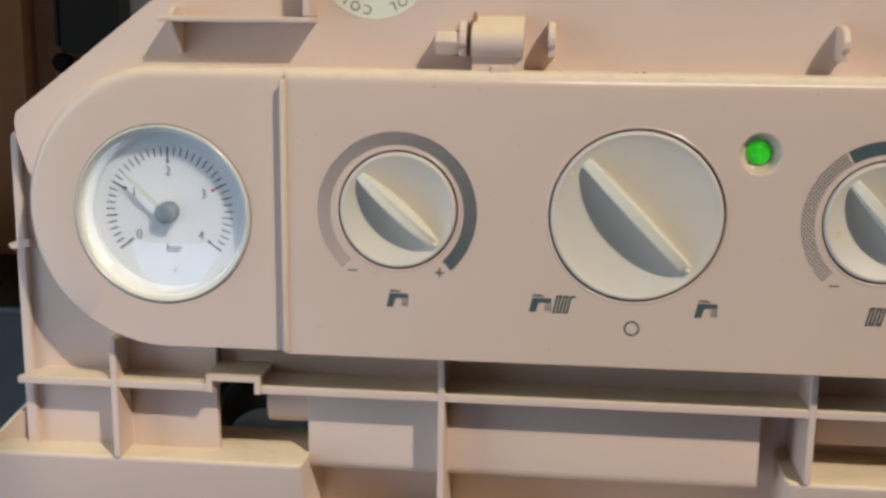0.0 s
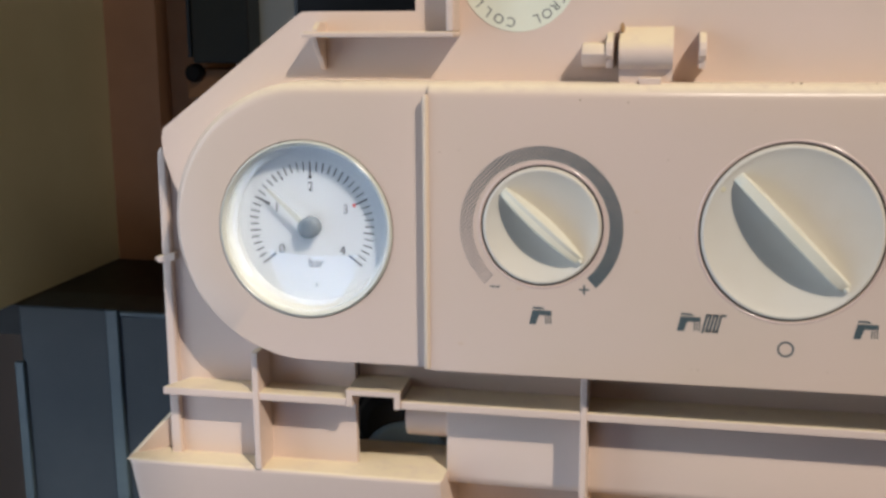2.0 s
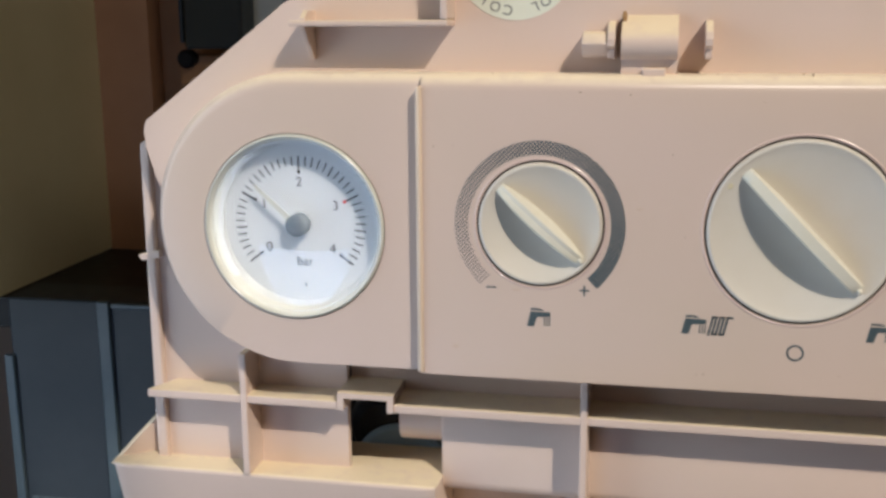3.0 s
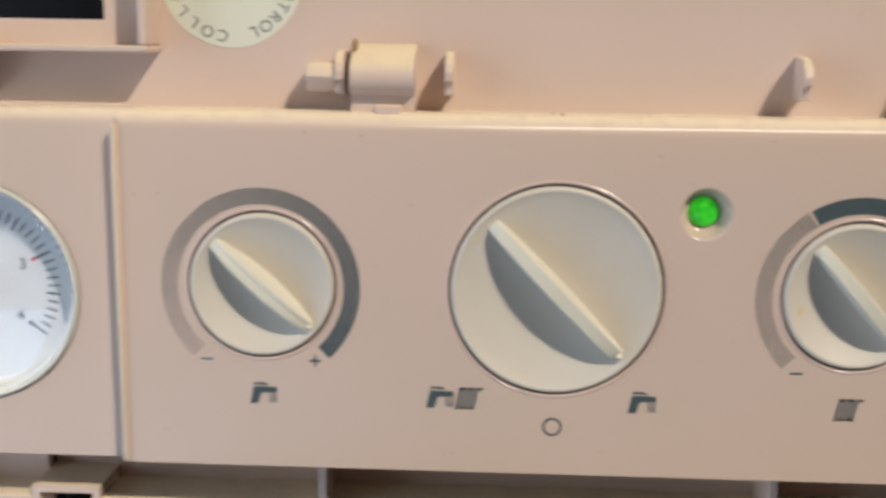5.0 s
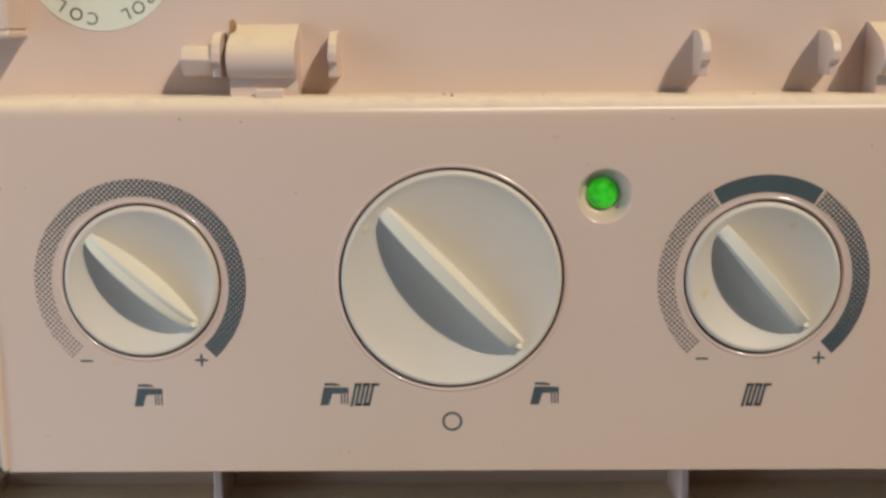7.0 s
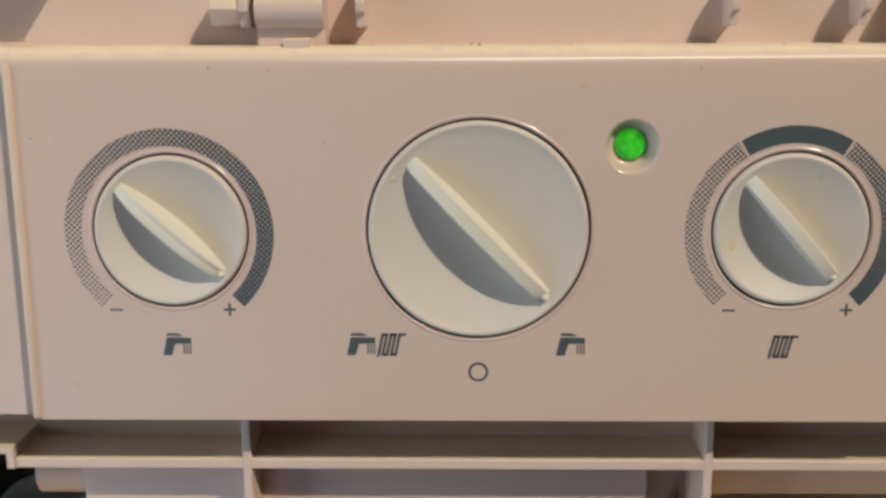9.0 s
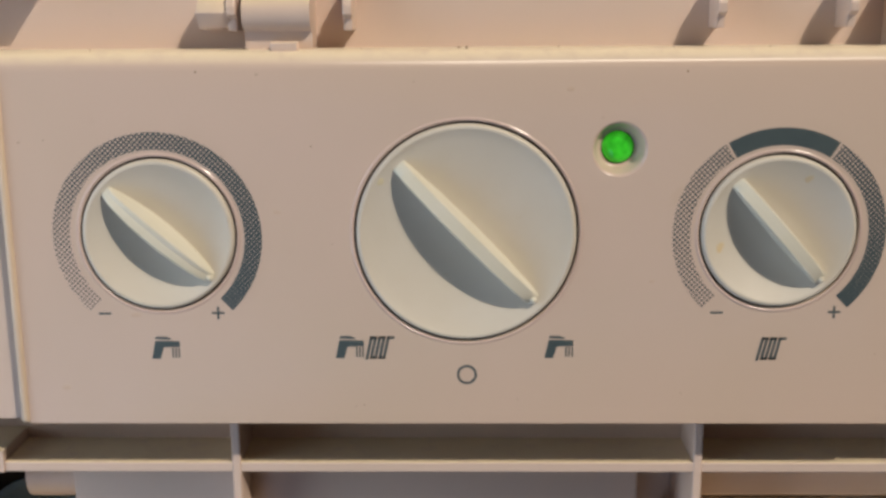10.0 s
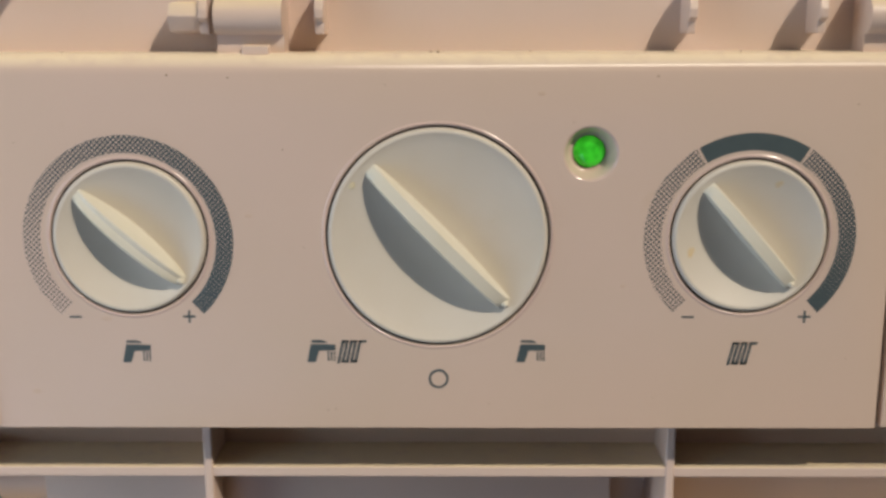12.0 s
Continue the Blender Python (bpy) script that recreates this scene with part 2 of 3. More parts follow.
def ribbon(points, width):
    """A polyline as small quads of an even width."""
    polys = []
    for (x0, z0), (x1, z1) in zip(points, points[1:]):
        d = Vector((x1 - x0, z1 - z0)).normalized() * width / 2
        n = Vector((-d.y, d.x))
        polys.append([(x0 - d.x + n.x, z0 - d.y + n.y), (x0 - d.x - n.x, z0 - d.y - n.y), (x1 + d.x - n.x, z1 + d.y - n.y), (x1 + d.x + n.x, z1 + d.y + n.y)])
    return polys


def arc_band(name, cx, cz, r0, r1, a0, a1, y, material, parent):
    """A printed band round a knob, from angle a0 to a1 in degrees, with its share of the way as u."""
    bm = bmesh.new()
    uv = bm.loops.layers.uv.new("along")
    steps = max(6, int(abs(a1 - a0) / 3))
    rows = []
    for i in range(steps + 1):
        a = radians(a0 + (a1 - a0) * i / steps)
        rows.append([bm.verts.new(((cx + r * math.cos(a)) * MM, y * MM, (cz + r * math.sin(a)) * MM)) for r in (r0, r1)])
    for i in range(steps):
        f = bm.faces.new((rows[i][0], rows[i][1], rows[i + 1][1], rows[i + 1][0]))
        for lp, u in zip(f.loops, (i, i, i + 1, i + 1)):
            lp[uv].uv = (u / steps, 0.5)
    return part(name, bm, material, parent)


def lettering(name, body, size, at, turn, material, parent, y):
    """Flat letters in the plane of the panel, upright when turn is 0."""
    curve = bpy.data.curves.new(name, "FONT")
    curve.body, curve.size, curve.align_x, curve.align_y = body, size * MM, "CENTER", "CENTER"
    curve.extrude = 0.00002
    tmp = bpy.data.objects.new(name, curve)
    mesh = bpy.data.meshes.new_from_object(tmp)
    bpy.data.objects.remove(tmp)
    mesh.transform(Matrix.Translation((at[0] * MM, y * MM, at[1] * MM)) @ Matrix.Rotation(radians(-turn), 4, "Y") @ Matrix.Rotation(radians(90), 4, "X"))
    mesh.materials.clear()
    mesh.materials.append(material)
    return finish(new(name, mesh), parent, "")


# ---- room ----


def wall(name, x0, x1, y0, y1, z0, z1, material, label):
    return tagged(part(name, block(x0, x1, y0, y1, z0, z1), material), label, "wall", kind="structure")


def wall_with_openings(name, y0, y1, x0, x1, z0, z1, openings, material, label):
    bm = bmesh.new()
    holes = [[(a, c), (b, c), (b, d), (a, d)] for a, b, c, d in openings]
    for y in (y0, y1):
        pierced(bm, [(x0, z0), (x1, z0), (x1, z1), (x0, z1)], holes, y)
    loops = [[(x0, z0), (x1, z0), (x1, z1), (x0, z1)], *holes]
    for pts in loops:
        n, f = ([bm.verts.new((x * MM, y * MM, z * MM)) for x, z in pts] for y in (y0, y1))
        for i in range(4):
            bm.faces.new((n[i], n[(i + 1) % 4], f[(i + 1) % 4], f[i]))
    return tagged(part(name, bm, material), label, "wall", kind="structure")


# Unseen wall; its openings are sized to keep sunlight off the cupboard boards.
wall_with_openings("wall_south", -950, -900, -700, 1700, -1400, 1700, [(-630, -210, -1060, -260), (540, 1150, 915, 1215)], ROOM, "unseen cream painted wall with two openings added to shape the light")
west = wall_with_openings("wall_west", -750, -700, -950, 700, -1400, 1700, [(-630, -50, -410, 410)], ROOM, "cream painted wall with a window opening")
west.data.transform(Matrix(((0, 1, 0, 0), (1, 0, 0, 0), (0, 0, 1, 0), (0, 0, 0, 1))))
west.data.flip_normals()
wall("wall_east", 1700, 1800, -950, 700, -1400, 1700, ROOM, "cream painted side wall of the room")
wall("wall_north", -1100, 1800, 600, 700, -1400, 1700, ROOM, "cream painted wall behind the boiler")
tagged(part("floor", block(-1100, 1800, -950, 700, -1500, -1400), FLOOR), "brown floor of the room", "floor", kind="structure")
tagged(part("ceiling", block(-1100, 1800, -950, 700, 1700, 1800), ROOM), "cream painted ceiling of the room", "ceiling", kind="structure")

# cupboard round the boiler
wall("cupboard_side", -462, -440, 40, 425, -113, 330, OLIVE_WALL, "olive cream painted side board of the cupboard")
wall("cupboard_back", -462, 420, 445, 470, -600, 330, WOOD_DARK, "dark brown wooden back of the cupboard")
wall("cupboard_post", -440, -400, 425, 445, -115, 330, WOOD, "brown stained wooden post in the cupboard corner")
wall("cupboard_shelf", -462, -200, 283, 444, -133, -113.5, BLACK, "black dusty shelf of the cupboard")
wall("cupboard_strip", -321, -290, 425, 445, -115, 330, PALE, "pale grey painted strip on the cupboard back")

hung_box = empty("hung_box", (-0.336, 0.42, 0.034))
tagged(hung_box, "black plastic box hung on the cupboard back", "box")


def hung(name, bm, material, label=""):
    ob = part(name, bm, material, hung_box, label)
    ob.matrix_parent_inverse = Matrix.Translation(-hung_box.location)
    return ob


hung("body", block(-361, -319.5, 398, 424, 34, 200, 2), BOX_GREY)
hung("side_cover", block(-365, -362.5, 400, 424, 38, 200, 0.6), TRAY, "grey side cover")
hung("bracket", block(-372, -320, 412, 425, 8, 30, 2), WOOD_DARK, "brown wooden bracket")
hung("knob", lathe([(0, 404), (5, 404), (6.5, 406), (6.5, 412), (0, 412)], -364, 27, 24), BLACK, "black round knob")

side_box = empty("metal_side_box", (-0.38, 0.3, -0.4))
tagged(side_box, "blue grey painted metal box with pale raised edges", "metal box")


def side(name, bm, material, label=""):
    ob = part(name, bm, material, side_box, label)
    ob.matrix_parent_inverse = Matrix.Translation(-side_box.location)
    return ob


side("body", block(-436, -300, 282, 320, -400, -112.8, 1.5), TRAY)
side("edge_strip", block(-374.5, -366, 279, 283.5, -400, -112.4, 1), TRAY_EDGE, "pale blue vertical edge")
side("edge_strip", block(-440, -433.5, 279, 283.5, -400, -150, 1), TRAY_EDGE, "pale blue vertical edge")
side("edge_strip", block(-430.5, -375, 279.5, 283.5, -252, -245, 1), TRAY_EDGE, "pale blue horizontal edge")
side("edge_strip", block(-365.5, -300, 280, 283.5, -117, -113.4, 1), TRAY_EDGE, "pale blue top edge")

# ---- boiler front ----
boiler = empty("boiler_front", (0, 0.03, -0.13))
tagged(boiler, "aged cream plastic boiler front with gauge and three knobs", "boiler panel")
UNMOVE = Matrix.Translation(-boiler.location)


def on_boiler(name, bm, material=PLASTIC, label="", smooth=None):
    ob = part(name, bm, material, boiler, label, smooth)
    ob.matrix_parent_inverse = UNMOVE
    return ob


TOP, BOTTOM = 42.6, -48.2
PLATE = 14.0
BIG, LEFT, RIGHT = (0.0, -0.2), (-72.9, -0.3), (73.2, 0.0)
LAMP = (35.6, 19.6)

bm = bmesh.new()
outer = [(-107.8, BOTTOM + 0.4), (106.2, BOTTOM + 0.4), (106.2, TOP - 4.6), (-107.8, TOP - 4.6)]
holes = [circle(*BIG, 26.55), circle(*LEFT, 18.65), circle(*RIGHT, 18.65), circle(*LAMP, 6.5, 48)]
loops = pierced(bm, outer, holes, 0)
skirt(bm, loops[0], [(-0.3, -0.4), (1.2, -0.4), (1.2, 4.6), (-0.3, 4.6)], 5.2, 21)
for loop in loops[1:4]:
    bore(bm, loop, 8)
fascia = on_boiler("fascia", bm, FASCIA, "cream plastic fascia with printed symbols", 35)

on_boiler("edge_bead", block(-109.6, -107.7, -0.9, 8, BOTTOM + 0.6, TOP - 3.4, 0.8, 3), YELLOWED, "yellowed raised edge bead", 60)

# rounded recessed end that carries the gauge
CX, CZ, END_R = -149.0, (TOP + BOTTOM) / 2, (TOP - BOTTOM) / 2
rim, reach = [], []
for i in range(49):
    a = radians(90 + 180 * i / 48)
    lift = 2.5 + 2.1 * math.sin(a)
    rim.append((CX + (END_R - lift) * math.cos(a), CZ + (END_R - lift) * math.sin(a)))
    reach.append((lift * math.cos(a), lift * math.sin(a)))
rim += [(-108, BOTTOM + 0.4), (-108, TOP - 4.6)]
reach += [(0.2, -0.4), (0.2, 4.6)]
bm = bmesh.new()
GAUGE = (-149.3, -4.5)
loops = pierced(bm, rim, [circle(*GAUGE, 29.1)], 3.4)
skirt(bm, loops[0], reach, 4.6, 21)
bore(bm, loops[1], 19)
on_boiler("gauge_surround", bm, FASCIA, "rounded cream end round the gauge", 35)

bm = bmesh.new()
loops = pierced(bm, [(108.4, BOTTOM + 0.4), (190, BOTTOM + 0.4), (190, TOP - 4.6), (108.4, TOP - 4.6)], [], 1.0)
skirt(bm, loops[0], [(-0.2, -0.4), (0.5, -0.4), (0.5, 4.6), (-0.2, 4.6)], 5.0, 21)
on_boiler("end_cover", bm, FASCIA, "", 35)

# back plate with its cut-out, and the side return
bm = bmesh.new()
plate = [(-176, 28), (206, 28), (206, 150), (-114.6, 150), (-114.6, 64.0), (-149, 64.1), (-151.4, 64.0), (-153.5, 62.9), (-201.3, 26.4), (-202.0, 23.4), (-201.6, 18.0), (-198.6, 8), (-193.4, -2), (-188, 10)]
loops = pierced(bm, plate, [], PLATE)
skirt(bm, loops[0], [(0, 0)] * len(plate), 0.01, PLATE + 3)
on_boiler("back_plate", bm, PLASTIC, "flat cream back plate")
on_boiler("side_return", prism([(-207.8, 17.5), (-206.6, 19.2), (-204.6, 19.2), (-204.4, -92.4), (-208.4, -92.4)], 21.5, 27.0, "y", 0.8))
on_boiler("lip_shelf", block(-148.4, -100.4, 2.6, PLATE + 0.4, 56.1, 57.8, 0.5))
on_boiler("lip_wall", block(-102.6, -100.4, 2.6, PLATE + 0.4, 57.85, 150, 0.5))
on_boiler("gusset", prism([(3.4, 56.0), (4.2, 58.6), (7.5, 60.8), (PLATE + 0.2, 60.8), (PLATE + 0.2, 46.2), (12.4, 46.2), (9.0, 50.6), (8.2, 50.2)], -145.2, -143.6, "x", 0.2))

# hinge clip, its pin and the locating fins
clip_profile = [(14.2, 58.9), (12.0, 58.7), (4.4, 55.0), (2.8, 53.8), (1.8, 52.4), (1.5, 50.9), (1.8, 49.3), (2.7, 47.9), (4.0, 47.0), (5.6, 46.7), (5.8, 42.2), (14.2, 42.2)]
CLIPS = ((-51.2, -35.6), (98.6, 114.2))
for x0, x1 in CLIPS:
    body = on_boiler("hinge_clip", prism(clip_profile, x0, x1, "x"), PLASTIC, "rounded hinge clip with a dusty top", 40)
    foot = part("foot", block(x0 + 6.0, x1 - 3.2, 3.2, 6.4, 42.0, 44.3, 0.4), PLASTIC, body)

on_boiler("pin", prism([(14.2, 54.4), (6.0, 54.0), (3.8, 51.0), (6.4, 47.4), (14.2, 46.8)], -62.2, -54.6, "x", 0.4), PLASTIC, "faceted hinge pin", 30)


def fin(x, tip=3.4):
    pts = [(PLATE + 0.2, 57.3), (9.0, 57.1), (6.2, 56.2), (4.2, 54.4), (tip, 52.4), (tip + 0.1, 50.4), (5.4, 49.6), (5.8, 46.8), (PLATE + 0.2, 46.6)]
    return on_boiler("fin", prism(pts, x - 1.05, x + 1.05, "x", 0.3))


for x in (-54.0, -27.2, 58.6, 88.4):
    fin(x)
on_boiler("drip", lathe([(0, -0.2), (0.8, 0.0), (0.9, 1.6), (0.5, 2.4), (0, 2.4)], 0, 0, 12), RUST, "brown dried drip").data.transform(Matrix.Translation(Vector((-50.6, 8.0, 58.6)) * MM) @ Matrix.Diagonal((0.85, 1.0, 1.8, 1.0)))

# lower shelf, ribs, ledges
NOTCH = (-139.4, -120.8)
SH0, SH1 = -66.2, -63.4
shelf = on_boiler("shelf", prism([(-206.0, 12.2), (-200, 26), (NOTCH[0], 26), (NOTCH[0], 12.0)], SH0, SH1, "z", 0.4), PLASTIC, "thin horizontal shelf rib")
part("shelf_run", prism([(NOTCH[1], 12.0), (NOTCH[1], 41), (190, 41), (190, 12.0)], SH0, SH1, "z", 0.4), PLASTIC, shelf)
shelf.children[0].matrix_parent_inverse = Matrix.Identity(4)
arch = prism([(NOTCH[0], SH0), (NOTCH[0], -60.3), (NOTCH[1], -60.3), (NOTCH[1], SH0), (NOTCH[1] - 2, SH0), (NOTCH[1] - 2, -62.1), (NOTCH[0] + 2, -62.1), (NOTCH[0] + 2, SH0)], 11.6, 38, "y")
on_boiler("arch", arch, PLASTIC, "small square arch over the slot")
for x, z0 in ((-171.6, -91.2), (-59.8, -117), (59.6, -88.6)):
    on_boiler("rib", block(x - 1.15, x + 1.15, 11.7, 26 if x < -100 else 41.5, z0, -49, 0.4))

# backing behind the shelf
on_boiler("backing", block(-204.7, NOTCH[0], 24.0, 27.0, -93, 22, 0.3))
on_boiler("backing", block(NOTCH[1], 190, 28.5, 31.5, SH1 - 1, -46, 0.3))
on_boiler("cross_tube", prism([(37 + 7 * math.cos(radians(a)), -76.5 + 7.5 * math.sin(radians(a))) for a in range(90, 290, 20)] + [(47, -80.5), (47, -68)], NOTCH[1] - 2.6, -107.9, "x"), PLASTIC, "", 50)
front_box = [(23.6, -66.6), (23.6, -94.0), (24.6, -96.2), (27.5, -97.2), (41.5, -97.2), (41.5, -66.6)]
on_boiler("front_box", prism(front_box, -107.4, 46.2, "x", 0.8), PLASTIC, "shallow raised box under the shelf", 40)
on_boiler("recess_back", block(-107.6, 190, 42, 45, -125, -66, 0.3))
on_boiler("lower_ledge", prism([(19, -117.2), (41.9, -117.2), (41.9, -150), (16, -150), (16, -120), (17, -118)], -108.6, 53, "x", 0.3), PLASTIC, "", 40)
on_boiler("right_backing", block(62.8, 190, 32, 35, -82, SH0 - 0.2, 0.3))


def ledge(x0, x1, z_top, z_low, slant):
    """A deep rounded ledge whose end runs back at a slant."""
    bm = prism([(x0 + 4.2, 12.4), (x0 + 2.2, 13.2), (x0 + 1.2, 14.8), (x0 + 1.3, 17.0), (x0 + slant, 46), (x1, 46), (x1, 14.6), (x1 - 0.8, 13.0), (x1 - 2.4, 12.4)], z_low, z_top, "z")
    bmesh.ops.recalc_face_normals(bm, faces=bm.faces)
    for v in bm.verts:
        if v.co.z < (z_low + 1) * MM and v.co.y < 0.02:
            v.co.y += 0.010
    rims = [e for e in bm.edges if min(v.co.y for v in e.verts) < 0.0126]
    bmesh.ops.bevel(bm, geom=rims, offset=1.9 * MM, segments=4, profile=0.5, affect="EDGES")
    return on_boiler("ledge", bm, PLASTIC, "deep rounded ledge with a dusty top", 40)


ledge(-222.8, -107.0, -91.3, -125, 16)
ledge(52.0, 190, -88.7, -125, 3)
bm = bmesh.new()
tri = [Vector(p) * MM for p in ((-223, 17, -94), (-205.5, 31, -94), (-205.5, 31, -76), (-210, 26, -79), (-217, 21, -87))]
bm.faces.new([bm.verts.new(p) for p in tri])
grown = bmesh.ops.extrude_face_region(bm, geom=bm.faces[:])
bmesh.ops.translate(bm, verts=[g for g in grown["geom"] if isinstance(g, bmesh.types.BMVert)], vec=Vector((-1.6, 1.2, 0)) * MM)
on_boiler("ledge_end", bm)
on_boiler("backing", block(NOTCH[0] - 0.2, NOTCH[1] + 0.2, 29, 32, -61.4, -46, 0.3))
# Dark sheet; the shade deep in the slot is put into its colour.
on_boiler("ledge_back", block(NOTCH[0] - 0.5, -108.8, 60, 62, -125, -85, 0.3), GAP_SHADE, "back of the slot with shade put into its colour")

# things inside the casing seen through the slot
pipe = tagged(part("grey_pipe", lathe([(0, 46), (16.5, 46), (18, 47), (18, 59), (0, 59)], -127.0, -102.0, 48), SLOT_BLUE), "pale blue grey pipe end inside the boiler casing", "pipe")
hose = tagged(part("black_hose", lathe([(0, 48), (9, 48.4), (12.5, 50), (14, 53), (14, 59), (0, 59)], -133.5, -86.5, 40), BLACK), "black hose inside the boiler casing", "hose")
on_boiler("casing", block(-174, 206, 70, 120, -126, 150, 2), BLACK, "black inside of the casing")
on_boiler("body", block(-165, 200, 120.5, 444, -420, 145, 4), BLACK, "black boiler body against the cupboard back")
on_boiler("latch", prism([(-210.6, -19.4), (-203, -17.4), (-203, -20.2), (-209.4, -21.2)], 21, 25, "y", 0.2))

# ---- knobs ----


def bowl(d, r):
    """Depth of the dished knob face at a distance d from its centre."""
    return -0.6 + 3.6 * (1 - (d / (r - 1.8)) ** 2.1)


def stain(owner, centre, r, dx, dz, size):
    """A thin spot that follows the dished face."""
    bm = bmesh.new()
    rings = []
    for k in (0.05, 0.5, 0.8, 1.0):
        row = []
        for i in range(16):
            a = radians(22.5 * i)
            e = size * k * (1 + 0.22 * math.sin(2 * a + dx) + 0.12 * math.sin(3 * a))
            u, v = dx + e * math.cos(a), dz + e * math.sin(a)
            row.append(bm.verts.new(Vector((centre[0] + u, bowl(math.hypot(u, v), r) - 0.03 + (0.06 if k == 1.0 else 0.0), centre[1] + v)) * MM))
        rings.append(row)
    bm.faces.new(rings[0])
    for a, b in zip(rings, rings[1:]):
        for i in range(16):
            bm.faces.new((a[i], a[(i + 1) % 16], b[(i + 1) % 16], b[i]))
    return part("stain", bm, STAIN, owner, "orange stain", 60)


def knob(centre, r, length, height, thick, turn, label, fat, groove=0.0):
    cx, cz = centre
    profile = [(r, 8), (r, 0.0), (r - 0.2, -0.65), (r - 0.6, -0.98), (r - 1.1, -0.95), (r - 1.5, -0.75)]
    profile += [((r - 1.8) * (1 - k / 12), bowl((r - 1.8) * (1 - k / 12), r)) for k in range(13)]
    disc = on_boiler("knob", lathe(profile, cx, cz, 96), KNOB, label, 50)
    bm = bmesh.new()
    rows = []
    n = 24
    for i in range(n + 1):
        s = -1 + 2 * i / n
        h = height * max(0.0, 1 - s * s) ** 0.42
        w = thick * (1 - fat * s * s) / 2
        top = -(h - 2.4) - 0.9
        x = s * length
        rows.append([bm.verts.new(Vector(p) * MM) for p in ((x, 4.0, -w * 1.1), (x, top + 0.5, -w * 0.92), (x, top, -w * 0.74), (x, top, w * 0.02), (x, top + groove, w * 0.14), (x, top, w * 0.26), (x, top, w * 0.74), (x, top + 0.5, w * 0.92), (x, 4.0, w * 1.1))])
    for a, b in zip(rows, rows[1:]):
        for k in range(8):
            bm.faces.new((a[k], a[k + 1], b[k + 1], b[k]))
    bm.faces.new(rows[0])
    bm.faces.new(rows[-1][::-1])
    place = Matrix.Translation((cx * MM, 0, cz * MM)) @ Matrix.Rotation(radians(turn), 4, "Y") @ Matrix.Translation((0, 0, 0.2 * MM))
    bm.transform(place)
    part("grip", bm, GRIP, disc, "ivory raised grip", 45)
    dot = lathe([(0, -1.3), (0.5, -1.15), (0.85, -0.5), (0.85, 1.5), (0, 1.5)], 0, 0, 16)
    dot.transform(place @ Matrix.Translation(((length - 1.3) * MM, -0.0011, 0)))
    part("pointer_dot", dot, GRIP, disc, "", 50)
    return disc


big_knob = knob(BIG, 25.95, 23.8, 7.1, 4.1, 45.6, "large greenish white dished knob", 0.12)
knob(LEFT, 18.08, 17.0, 6.1, 4.5, 41.5, "small greenish white dished knob", 0.36, 0.12)
right_knob = knob(RIGHT, 18.08, 16.4, 6.5, 3.7, 48.6, "small greenish white dished knob with brown stains", 0.08)
STAIN = surface("faint_orange_stain", (0.60, 0.48, 0.29), (0.58, 0.50, 0.36), 0.5, 300, 1500, 0.1)
CHIP = surface("yellowed_chip", (0.60, 0.54, 0.37), (0.57, 0.50, 0.33), 0.5, 300, 1500, 0.1)
stain(right_knob, RIGHT, 18.08, -13.4, -3.8, 1.2)
stain(right_knob, RIGHT, 18.08, 6.4, 12.4, 1.0)
part("chip", lathe([(0, -0.62), (0.6, -0.6), (1.0, -0.5), (1.1, 0.4)], BIG[0] - 20.2, BIG[1] + 12.6, 10), CHIP, big_knob, "yellowed chip on the rim")
for (cx, cz), r in ((BIG, 26.55), (LEFT, 18.65), (RIGHT, 18.65)):
    ring = lathe([(r + 0.9, -0.02), (r + 0.6, -0.25), (r + 0.3, -0.25), (r + 0.05, 0.15), (r - 0.02, 0.9), (r - 0.02, 3)], cx, cz, 96)
    part("collar", ring, LAMP_RIM, fascia, "", 60)
    # Dark ring that paints the shade between knob and fascia.
    part("gap", lathe([(r + 0.3, 0.8), (r - 1.2, 0.8)], cx, cz, 96), GAP_SHADE, fascia)

# ---- indicator lamp ----
lamp = on_boiler("indicator_lamp", lathe([(6.5, 0), (6.25, 0.1), (5.95, 0.5), (5.6, 1.3), (4.9, 3.6), (4.4, 4.1), (3.95, 4.1), (3.95, 9)], *LAMP, 48), LAMP_RIM, "funnel with a lit green lens", 50)
part("gap", lathe([(3.96, 4.9), (3.6, 4.9)], *LAMP, 32), GAP_SHADE, lamp)
part("lens", lathe([(3.7, 6.6), (3.7, 4.3), (3.5, 3.7), (3.0, 3.2), (2.0, 2.8), (1.0, 2.6), (0, 2.55)], *LAMP, 32), LED, lamp, "lit green lens", 60)

# ---- printed marks ----
INK = -0.06
arc_band("printed_arc", LEFT[0] - 0.35, LEFT[1] - 0.5, 20.8, 24.9, 226.5, -46.5, INK, halftone("printed_dots_rising", 0.36, 0.93), fascia)
arc_band("printed_arc", RIGHT[0] + 0.15, RIGHT[1] - 0.4, 20.8, 24.9, 226.5, 122.5, INK, halftone("printed_dots_even", 0.45, 0.53), fascia)
arc_band("printed_arc", RIGHT[0] + 0.15, RIGHT[1] - 0.4, 20.8, 24.9, 121.0, 59.0, INK, PRINT, fascia)
arc_band("printed_arc", RIGHT[0] + 0.15, RIGHT[1] - 0.4, 20.8, 24.9, 57.5, -46.5, INK, halftone("printed_dots_dense", 0.58, 1.02), fascia)


